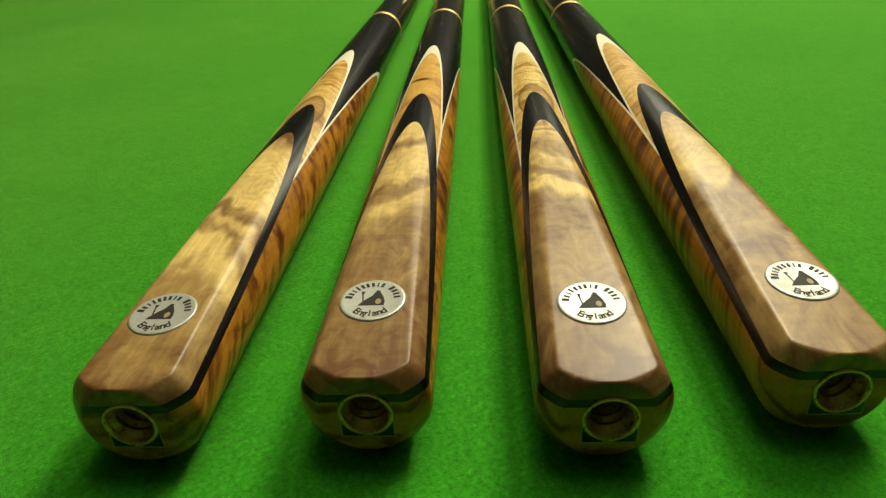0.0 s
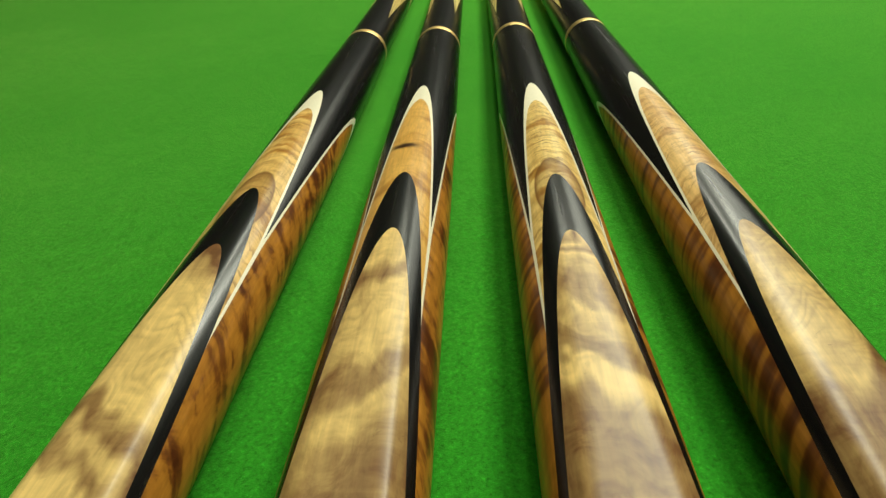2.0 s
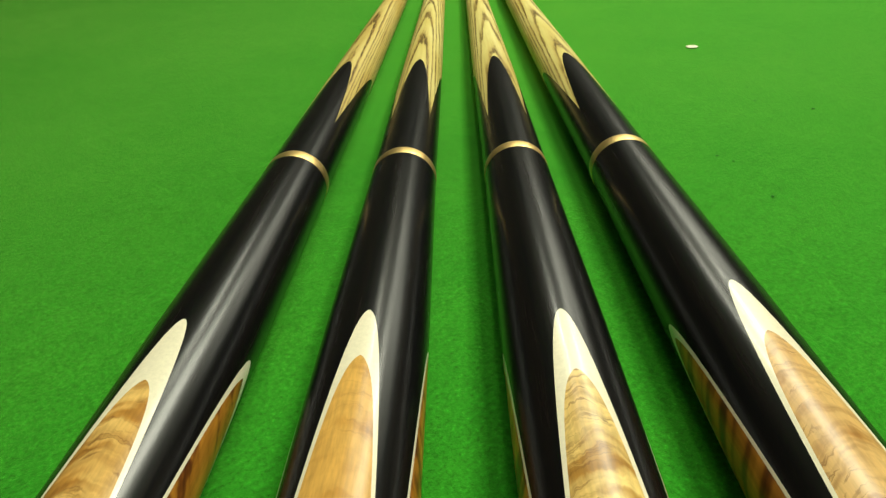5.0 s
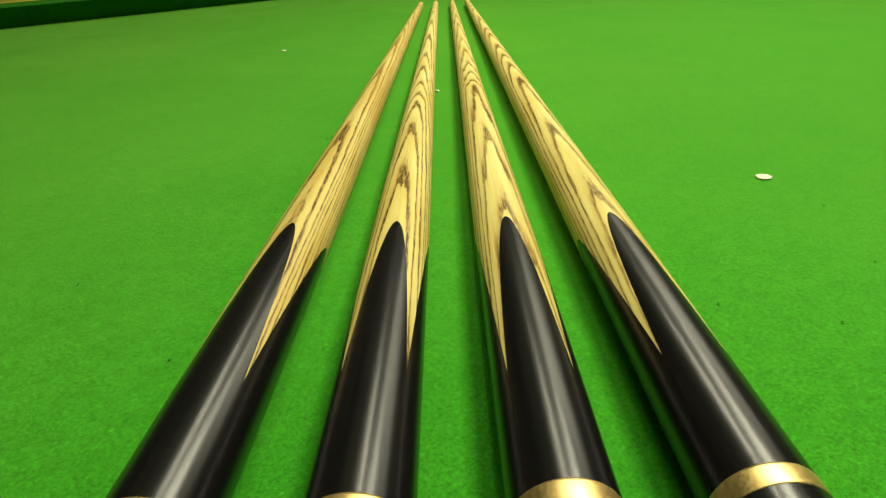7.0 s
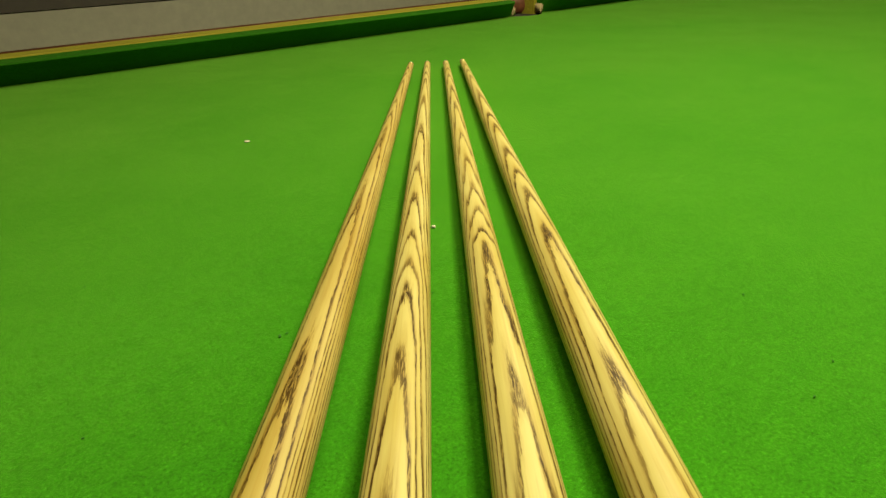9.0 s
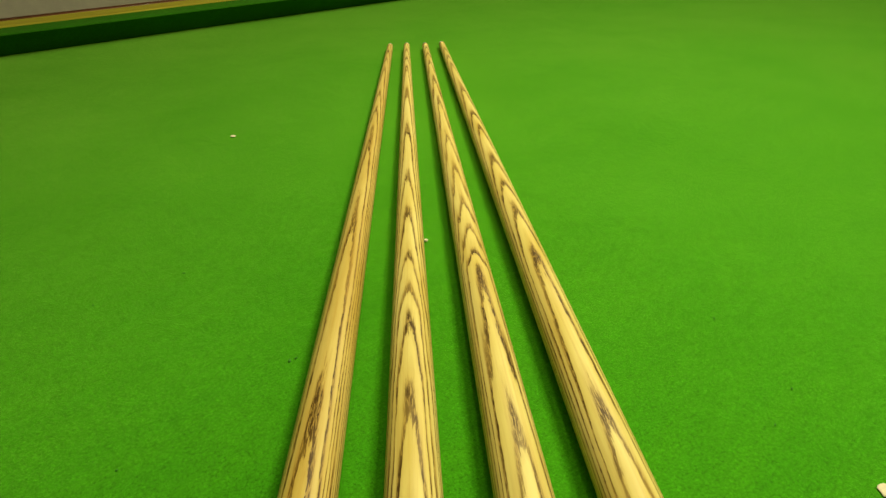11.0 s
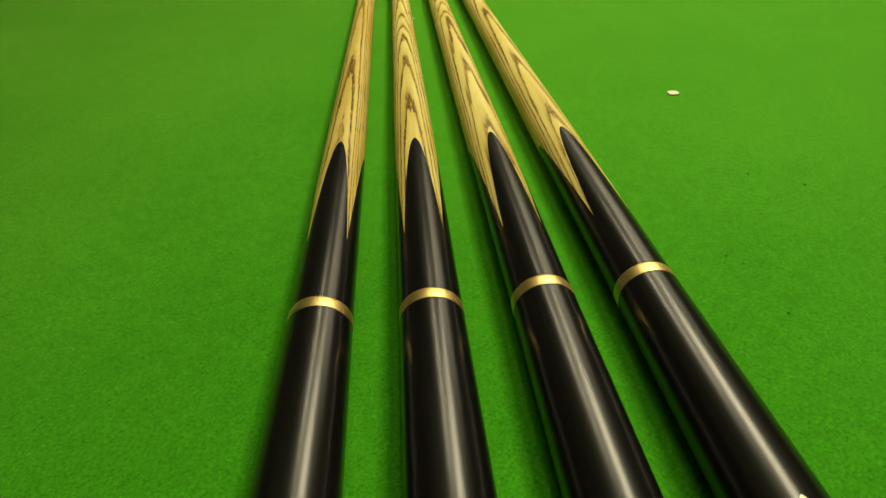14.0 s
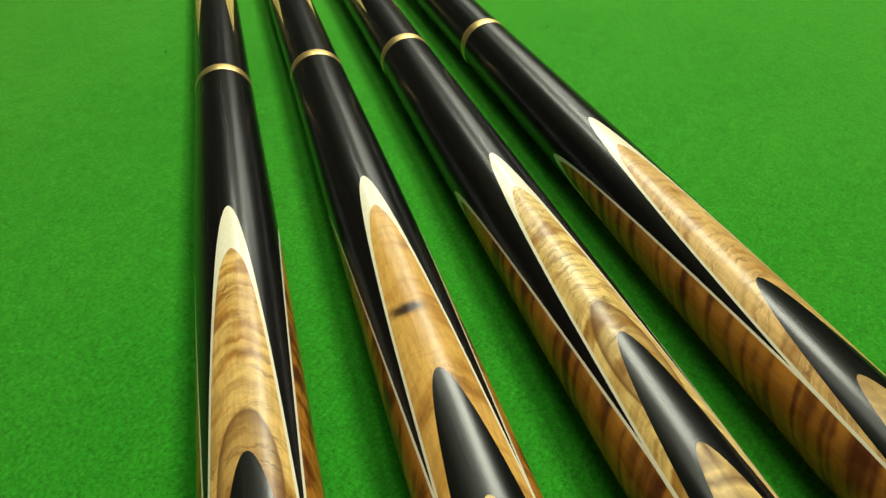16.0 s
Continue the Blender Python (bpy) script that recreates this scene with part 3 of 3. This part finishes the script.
def flat_height(s):
    return 0.0106 + 0.032 * s


def surface(s, r, w):
    """A point of the cue's skin: a tapered round, planed flat on top at the butt."""
    c = math.cos(w)
    if c > 0.2:
        h, k = flat_height(s) / c, 0.0003 + 0.012 * s
        d = max(k - abs(r - h), 0.0) / k
        r = min(r, h) - d * d * k * 0.25
    return Vector((r * math.sin(w), s, r * c))


def spaced(a, b, step, tips=()):
    n = max(1, round((b - a) / step))
    out = {round(a + (b - a) * i / n, 6) for i in range(n + 1)}
    for t in tips:
        out |= {round(t - 0.03 * (i / 12) ** 2, 6) for i in range(13) if a <= t - 0.03 * (i / 12) ** 2 <= b}
    return sorted(out)


def skin(name, material, parent, stations, strips, label=""):
    """Lays strips between pairs of angle functions over the cue's skin, with its true normals."""
    verts, faces, normals, index = [], [], [], {}

    def normal(k, w):
        a, b = stations[max(0, k - 1)], stations[min(len(stations) - 1, k + 1)]
        along = surface(*b, w) - surface(*a, w)
        s, r = stations[k]
        round_ = surface(s, r, w + 0.02) - surface(s, r, w - 0.02)
        return along.cross(round_).normalized()

    def vert(k, w):
        s, r = stations[k]
        p = surface(s, r, w)
        key = (round(p.x * 1e6), round(p.y * 1e6), round(p.z * 1e6))
        if key not in index:
            index[key] = len(verts)
            verts.append(p)
            normals.append(-normal(k, w) if normal(k, w).dot(Vector((math.sin(w), -0.2, math.cos(w)))) < 0 else normal(k, w))
        return index[key]

    for lo, hi, n in strips:
        rows = []
        for k, (s, r) in enumerate(stations):
            a, b = lo(s, r), hi(s, r)
            rows.append([vert(k, a + (b - a) * i / n) for i in range(n + 1)])
        for p, q in zip(rows, rows[1:]):
            for i in range(n):
                loop = []
                for v in (p[i], p[i + 1], q[i + 1], q[i]):
                    if v not in loop:
                        loop.append(v)
                if len(loop) > 2:
                    faces.append(loop)
    used = sorted({v for f in faces for v in f})
    again = {v: i for i, v in enumerate(used)}
    mesh = bpy.data.meshes.new(name)
    mesh.from_pydata([verts[v] for v in used], [], [[again[v] for v in f] for f in faces])
    mesh.materials.append(material)
    for p in mesh.polygons:
        p.use_smooth = True
    flips = sum(1 for p in mesh.polygons if p.normal.dot(normals[used[p.vertices[0]]]) < 0)
    if flips * 2 > len(mesh.polygons):
        mesh.flip_normals()
    mesh.normals_split_custom_set_from_vertices([normals[v] for v in used])
    ob = new(name, mesh)
    ob.parent = parent
    if label:
        tagged(ob, label)
    return ob


def letters(text, size, radius_, middle, spread, inward):
    """Flat lettering bent round an arc, as one mesh in the plane z = 0."""
    bm = bmesh.new()
    for i, ch in enumerate(text):
        data = bpy.data.curves.new("letter", "FONT")
        data.body, data.size, data.align_x, data.extrude = ch, size, "CENTER", 0.00003
        data.offset = 0.00005
        ob = new("letter", data)
        bpy.context.view_layer.update()
        mesh = ob.evaluated_get(bpy.context.evaluated_depsgraph_get()).to_mesh().copy()
        w = middle + spread * (i - (len(text) - 1) / 2)
        spin = w - Q if not inward else w + Q
        m = Matrix.Translation((radius_ * math.cos(w), radius_ * math.sin(w), 0)) @ Matrix.Rotation(spin, 4, "Z")
        mesh.transform(m)
        bm.from_mesh(mesh)
        bpy.data.objects.remove(ob)
        bpy.data.curves.remove(data)
        bpy.data.meshes.remove(mesh)
    return bm


def badge(cue, dx, ds):
    """Round silvery badge on the planed flat, with printed bars, one word and a plain emblem shape."""
    s, r = 0.0269 + ds, 0.0082
    tilt = math.atan(0.032)
    at = Matrix.Translation((dx, s, flat_height(s))) @ Matrix.Rotation(tilt, 4, "X")
    bm = lathe([(-0.0004, r), (0.00022, r), (0.00040, r - 0.0003), (0.00044, r - 0.0007), (0.00038, r - 0.0011), (0.00038, 0.0001)], 56, "z")
    bmesh.ops.transform(bm, matrix=at, verts=bm.verts)
    disc = part("badge", bm, BADGE, cue, "round silvery maker's badge with dark print")
    # row of small print along the upper rim: plain bars of the size of its characters
    bm = bmesh.new()
    for i, wide in enumerate((0.95, 0.7, 0.4, 0.6, 0.8, 0.75, 0.75, 0.4, 0.75, 0.0, 0.95, 0.75, 0.7, 0.65)):
        if not wide:
            continue
        w, h = radians(172 - 164 * i / 13), 0.00105 if i in (0, 3, 10) else 0.0008
        b = block(bmesh.new(), -wide * 0.00048, wide * 0.00048, -0.0008, h, 0.00040, 0.00045)
        bmesh.ops.transform(b, matrix=at @ Matrix.Translation((0.0060 * math.cos(w), 0.0060 * math.sin(w), 0)) @ Matrix.Rotation(w - Q, 4, "Z"), verts=b.verts)
        mesh = bpy.data.meshes.new("bar")
        b.to_mesh(mesh)
        bm.from_mesh(mesh)
        bpy.data.meshes.remove(mesh)
        b.free()
    part("small_print", bm, INK, disc, smooth=False)
    bm = letters("England", 0.0030, 0.0066, -Q, 0.205, True)
    bmesh.ops.transform(bm, matrix=at @ Matrix.Translation((0, 0, 0.00043)), verts=bm.verts)
    part("lettering", bm, INK, disc, smooth=False)

    # emblem: a plain dark lump with a slanting rod and a paler oval plate before it
    def flat(outline, z0, z1):
        bm = bmesh.new()
        low, high = ([bm.verts.new((x, y, z)) for x, y in outline] for z in (z0, z1))
        bm.faces.new(high)
        for i in range(len(outline)):
            j = (i + 1) % len(outline)
            bm.faces.new((low[i], low[j], high[j], high[i]))
        bmesh.ops.transform(bm, matrix=at, verts=bm.verts)
        return bm

    lump = ((-0.0034, -0.0025), (0.0030, -0.0025), (0.0031, -0.0010), (0.0026, 0.0008), (0.0019, 0.0022), (0.0015, 0.0033), (0.0008, 0.0036),
            (0.0003, 0.0026), (-0.0002, 0.0014), (-0.0010, 0.0006), (-0.0019, -0.0004), (-0.0027, -0.0014))
    part("emblem", flat(lump, 0.00038, 0.00045), INK, disc, smooth=False)
    rod = ((-0.0024, -0.0012), (-0.0021, -0.0012), (-0.0025, 0.0020), (-0.0022, 0.0031), (-0.0032, 0.0031), (-0.0029, 0.0020))
    part("emblem_rod", flat(rod, 0.00038, 0.00043), INK, disc, smooth=False)
    plate = [(0.0015 + 0.0007 * math.cos(k * 0.3927), -0.0010 + 0.0011 * math.sin(k * 0.3927)) for k in range(16)]
    part("emblem_plate", flat(plate, 0.00040, 0.00047), PALE_INLAY, disc, smooth=False)


def cue(butt, tip, roll, mark, shape, woods, ring0, label):
    burr, splice, side, ash = woods
    z0, z1 = R_BUTT + 0.0001, R_TIP + 0.0022
    start, end = Vector((*butt, z0)), Vector((*tip, z1))
    along = (end - start).normalized()
    across = along.cross(Vector((0, 0, 1))).normalized()
    up = across.cross(along)
    m = Matrix((across, along, up)).transposed().to_4x4()
    m.translation = start
    ob = thing("snooker_cue", m @ Matrix.Rotation(radians(roll), 4, "Y"), label, "snooker cue", "cues laid side by side")

    cap = [(0.0, 0.0056), (0.0, 0.0064), (0.0, 0.0078), (0.0, 0.0090), (0.0, 0.0101), (0.0002, 0.0107), (0.0006, 0.0113), (0.0014, 0.0122),
           (0.0024, 0.0132), (0.0034, 0.0141), (0.0041, 0.01455), (0.0050, radius(0.005) - 0.00006), (0.0065, radius(0.0065)), (0.0085, radius(0.0085))]
    ring1 = ring0 + 0.006
    flank = CueShape(shape.burr_tip, shape.veneer_tip, shape.white_tip, shape.wood_tip + 0.016, shape.valley, shape.point_tip, shape.point_valley)
    tips = (shape.burr_tip, shape.veneer_tip, shape.white_tip, shape.wood_tip, flank.wood_tip)
    body = [s for s in spaced(0.011, ring0, 0.0045, tips)]
    body = sorted(set(body) | {round(shape.valley, 6), *[round(t, 6) for t in tips]})
    st = cap + [(s, radius(s)) for s in body]
    A, B, W, O = shape.burr, shape.veneer, shape.wood, shape.white

    def upto(limit):
        return [p for p in st if p[0] <= limit + 1e-9]

    skin("burr_panel", burr, ob, upto(shape.burr_tip), [(lambda s, r: -A(s, r), lambda s, r: A(s, r), 72)], "figured brown walnut panel on the butt")
    skin("black_veneer", EBONY, ob, upto(shape.veneer_tip),
         [(A, B, 8), (lambda s, r: -B(s, r), lambda s, r: -A(s, r), 8)], "black veneer round the walnut panel")

    def top_wood(s, r):
        return max(B(s, r), W(s, r))

    def top_white(s, r):
        return max(B(s, r), O(s, r))

    late = [p for p in st if p[0] <= shape.wood_tip + 1e-9]
    skin("front_splice", splice, ob, late, [(B, top_wood, 10), (lambda s, r: -top_wood(s, r), lambda s, r: -B(s, r), 10)], "honey-coloured figured splice")
    white = upto(shape.white_tip)
    skin("white_veneer", WHITE_WOOD, ob, white, [(top_wood, top_white, 3), (lambda s, r: -top_white(s, r), lambda s, r: -top_wood(s, r), 3)])
    F = flank.wood
    for k in (1, 2, 3):
        c = k * Q
        def low(s, r, f, c=c, k=k):
            return max(c - f(s, r), B(s, r)) if k == 1 else c - f(s, r)
        def high(s, r, f, c=c, k=k):
            return min(c + f(s, r), 4 * Q - B(s, r)) if k == 3 else c + f(s, r)
        skin("side_splice", side, ob, upto(flank.wood_tip), [(lambda s, r: low(s, r, F), lambda s, r: high(s, r, F), 14)], "reddish-brown figured splice")
        skin("white_veneer", WHITE_WOOD, ob, white,
             [(lambda s, r: low(s, r, O), lambda s, r: low(s, r, F), 3), (lambda s, r: high(s, r, F), lambda s, r: high(s, r, O), 3)])
    black = [p for p in st if p[0] >= shape.valley - 1e-9]
    skin("ebony_butt", EBONY, ob, black, [(lambda s, r, k=k: k * Q + O(s, r), lambda s, r, k=k: (k + 1) * Q - O(s, r), 12) for k in range(4)], "polished black ebony")

    # brass joint ring
    part("joint_ring", lathe([(ring0, radius(ring0) - 0.001), (ring0, radius(ring0)), (ring0 + 0.0006, radius(ring0) + 0.00012),
                              (ring1 - 0.0006, radius(ring1) + 0.00012), (ring1, radius(ring1)), (ring1, radius(ring1) - 0.001)], 64), BRASS, ob, "polished brass joint ring")

    # ebony fore part with four points let into the ash
    fore = sorted(set(spaced(ring1, shape.point_tip, 0.006, (shape.point_tip,))) | {round(shape.point_valley, 6)})
    fs = [(s, radius(s)) for s in fore]
    E = shape.point
    skin("ebony_forearm", EBONY, ob, fs, [(lambda s, r, k=k: k * Q - E(s, r), lambda s, r, k=k: k * Q + E(s, r), 14) for k in range(4)], "black ebony with four long points let into the ash")
    wood_st = [(s, radius(s)) for s in fore if s >= shape.point_valley - 1e-9] + [(s, radius(s)) for s in spaced(shape.point_tip + 0.01, LENGTH - 0.014, 0.03)]

    def shaft_low(k):
        return lambda s, r: k * Q + (E(s, r) if s < shape.point_tip else 0.0)

    def shaft_high(k):
        return lambda s, r: (k + 1) * Q - (E(s, r) if s < shape.point_tip else 0.0)

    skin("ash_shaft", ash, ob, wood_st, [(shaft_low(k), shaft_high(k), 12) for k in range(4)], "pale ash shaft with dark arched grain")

    e = LENGTH - 0.014
    part("ferrule", lathe([(e, R_TIP - 0.001), (e, R_TIP + 0.00012), (e + 0.009, R_TIP + 0.00002), (e + 0.009, R_TIP - 0.001)], 40), BRASS, ob, "brass ferrule")
    part("tip", lathe([(e + 0.009, R_TIP - 0.0002), (e + 0.0125, R_TIP - 0.0003), (e + 0.0138, R_TIP - 0.0015), (e + 0.0146, 0.0015), (e + 0.0148, 0.00005)], 32), LEATHER, ob, "pale leather tip")

    # threaded brass socket in the butt
    sx, sz = 0.0006, 0.0004
    prof = [(0.0006, 0.0062), (-0.0003, 0.0062), (-0.0005, 0.0060), (-0.0005, 0.0055), (0.0002, 0.0052), (0.0016, 0.0051)]
    for i in range(4):
        prof += [(0.0022 + i * 0.0026, 0.0042), (0.0030 + i * 0.0026, 0.0042), (0.0036 + i * 0.0026, 0.0051), (0.0042 + i * 0.0026, 0.0051)]
    prof += [(0.0135, 0.0046), (0.0150, 0.0036), (0.0155, 0.0001)]
    bm = lathe(prof, 48, capped=False)
    for v in bm.verts:                      # the thread winds along the bore
        if v.co.y > 0.0014:
            v.co.y += 0.0026 * math.atan2(v.co.x, -v.co.z) / (2 * math.pi)
    bmesh.ops.translate(bm, verts=bm.verts, vec=(sx, 0, sz))
    part("brass_socket", bm, SOCKET, ob, "threaded brass socket sunk in the butt end")
    # square inlay below it, open round the bore, with a pale line about it
    half, foot = 0.0061, -0.0066
    bm = bmesh.new()
    for x0, x1, z0_, z1_ in ((-half, -half + 0.0003, foot + 0.0003, -0.0015), (half - 0.0003, half, foot + 0.0003, -0.0015), (-half, half, foot, foot + 0.0003)):
        block(bm, sx + x0, sx + x1, -0.00006, 0.0004, z0_, z1_)
    part("inlay_line", bm, PALE_INLAY, ob, "thin pale inlaid line", False)
    for side in (-1, 1):
        bm = bmesh.new()
        rim = [(side * half * 0.95, foot + 0.0003), (side * half * 0.95, -0.0020)]
        rim += [(side * 0.0061 * math.cos(w), sz - 0.0061 * math.sin(w)) for w in (radians(24 + 55 * i / 8) for i in range(9))]
        rim.append((side * 0.0012, foot + 0.0003))
        front = [bm.verts.new((sx + x, -0.00008, z)) for x, z in rim]
        rear = [bm.verts.new((sx + x, 0.0004, z)) for x, z in rim]
        bm.faces.new(front)
        for i in range(len(rim)):
            j = (i + 1) % len(rim)
            bm.faces.new((front[i], front[j], rear[j], rear[i]))
        bmesh.ops.recalc_face_normals(bm, faces=bm.faces)
        part("inlay_block", bm, EBONY, ob, "dark square inlay below the socket", False)
    badge(ob, *mark)
    return ob


GOLD, BARK = (0.78, 0.54, 0.18), (0.175, 0.078, 0.027)
HONEY, AMBER, UMBER = (0.86, 0.62, 0.20), (0.44, 0.23, 0.038), (0.15, 0.06, 0.012)
cue((-0.0515, 0.0105), (-0.0245, 1.474), -0.6, (-0.0004, -0.0008), CueShape(0.1425, 0.1768, 0.2738, 0.251, 0.151, 0.5305, 0.433),
    (burr_material("walnut_burr_a", 3.1, GOLD, BARK, 0.9, ((0, .25), (.012, .35), (.03, .5), (.04, .5), (.05, .85), (.06, .8), (.064, .45), (.068, .75), (.071, .7), (.074, .33), (.078, .38), (.083, .85), (.12, .85), (.128, .6), (.135, .25), (.145, .35))),
     splice_material("olive_splice_a", 1.7, (0.79, 0.51, 0.145), (0.46, 0.225, 0.037), UMBER, 0.016, None, 0.169), side_material("side_burl_a", 2.2, False),
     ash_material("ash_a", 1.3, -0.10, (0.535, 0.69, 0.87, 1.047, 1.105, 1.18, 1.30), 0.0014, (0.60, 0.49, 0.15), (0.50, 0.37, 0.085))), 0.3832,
    "jointed snooker cue with pale walnut butt panel and ash shaft")
cue((0.0005, 0.0135), (0.0, 1.472), 0, (-0.0004, 0.0003), CueShape(0.1465, 0.1828, 0.2727, 0.255, 0.152, 0.5258, 0.432),
    (burr_material("walnut_burr_b", 7.4, GOLD, BARK, -0.6, ((0, .25), (.02, .36), (.04, .38), (.064, .36), (.072, .6), (.078, .75), (.083, .40), (.09, .36), (.094, .65), (.105, .85), (.118, .75), (.124, .34), (.128, .4), (.134, .75), (.15, .8))),
     splice_material("olive_splice_b", 4.9, (0.70, 0.40, 0.085), (0.56, 0.29, 0.05), (0.30, 0.13, 0.022), 0.016, (-0.0022, 0.206, 0.0062, 0.0026), None, 0.22),
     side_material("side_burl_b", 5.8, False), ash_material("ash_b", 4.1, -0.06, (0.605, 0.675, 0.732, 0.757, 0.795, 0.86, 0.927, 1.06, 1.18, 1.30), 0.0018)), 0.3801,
    "jointed snooker cue with knotted amber splice and ash shaft")
cue((0.0531, 0.0115), (0.0275, 1.47), 0.3, (0.0002, -0.0002), CueShape(0.1455, 0.1808, 0.2735, 0.251, 0.151, 0.5295, 0.433),
    (burr_material("walnut_burr_c", 11.9, GOLD, BARK, 0.5, ((0, .2), (.02, .4), (.05, .42), (.072, .3), (.08, .4), (.087, .95), (.091, .85), (.094, .4), (.1, .34), (.105, .6), (.112, .75), (.118, .4), (.124, .5), (.13, .8), (.134, .35), (.138, .75), (.142, .35), (.148, .75))),
     splice_material("olive_splice_c", 8.3, HONEY, AMBER, UMBER, 0.014, None, 0.173), side_material("side_stripe_c", 3.3, True),
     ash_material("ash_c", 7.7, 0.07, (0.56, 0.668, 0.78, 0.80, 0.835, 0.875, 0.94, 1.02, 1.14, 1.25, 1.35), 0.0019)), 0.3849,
    "jointed snooker cue with swirling walnut panel and ash shaft")
cue((0.1035, 0.0195), (0.0525, 1.478), 0.8, (0.0013, -0.0006), CueShape(0.1415, 0.1785, 0.2765, 0.255, 0.151, 0.5225, 0.430),
    (burr_material("walnut_burr_d", 15.2, GOLD, BARK, -0.9, ((0, .35), (.02, .42), (.038, .42), (.042, .25), (.05, .28), (.056, .4), (.07, .38), (.08, .3), (.086, .7), (.1, .75), (.12, .7), (.135, .55), (.145, .6))),
     splice_material("olive_splice_d", 12.6, (0.76, 0.49, 0.17), (0.44, 0.22, 0.05), UMBER, 0.014), side_material("side_stripe_d", 9.1, True),
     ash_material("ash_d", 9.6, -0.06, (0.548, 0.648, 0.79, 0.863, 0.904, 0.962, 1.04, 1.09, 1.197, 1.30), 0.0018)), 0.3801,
    "jointed snooker cue with striped side splices and ash shaft")


# ---------------------------------------------------------------- small things on the cloth
def spot(name, x, y, rx, ry, turn, material, label, category, seed, thick=0.0004):
    rnd = random.Random(seed)
    bm = bmesh.new()
    rim = []
    for i in range(18):
        w = 2 * math.pi * i / 18
        k = 1 + rnd.uniform(-0.10, 0.10)
        rim.append((rx * k * math.cos(w), ry * k * math.sin(w)))
    low = [bm.verts.new((a, b, 0.0)) for a, b in rim]
    mid = [bm.verts.new((a, b, thick * 0.7)) for a, b in rim]
    high = [bm.verts.new((a * 0.8, b * 0.8, thick)) for a, b in rim]
    for p, q in ((low, mid), (mid, high)):
        for i in range(18):
            bm.faces.new((p[i], p[(i + 1) % 18], q[(i + 1) % 18], q[i]))
    bm.faces.new(high)
    ob = part(name, bm, material, None)
    ob.matrix_world = pose(x, y, 0.0005, 0, 0, turn)
    return tagged(ob, label, category)


spot("cloth_spot", 0.191, 0.636, 0.0042, 0.0040, 10, CHALK, "small white round spot stuck on the green cloth", "spot", 1)
spot("cloth_spot", -0.173, 1.092, 0.0026, 0.0030, 30, CHALK, "small white round spot stuck on the green cloth", "spot", 2)
spot("chalk_crumb", 0.011, 0.861, 0.0013, 0.0017, 50, CHALK, "tiny pale chalk crumb lying between two cues", "chalk crumb", 3, 0.001)

rnd = random.Random(11)
for x, y, size in ((0.189, 0.514, 1.2), (0.214, 0.498, 1.2), (-0.063, 0.735, 1.6), (-0.060, 0.737, 1.0), (0.120, 0.509, 0.8),
                   (0.203, 0.596, 0.9), (0.194, 0.538, 0.7), (0.176, 0.472, 0.8), (0.158, 0.495, 0.7), (0.151, 0.396, 0.8),
                   (-0.144, 0.828, 1.0), (-0.187, 0.794, 1.0), (0.164, 0.675, 0.8), (0.011, 0.772, 0.8), (-0.023, 0.487, 0.7),
                   (-0.135, 0.538, 0.8), (0.171, 0.758, 0.9), (0.184, 0.698, 0.8), (0.143, 0.439, 0.9), (0.148, 0.432, 0.7),
                   (-0.075, 0.483, 0.8), (-0.125, 0.666, 0.8), (-0.193, 0.660, 0.9)):
    fleck = spot("lint_fleck", x, y, 0.00085 * size, 0.0004 * size, rnd.uniform(0, 180), FLUFF,
                 "dark speck of lint on the green cloth", "lint", rnd.random(), 0.0003)
    tagged(fleck, group="lint flecks on the cloth")
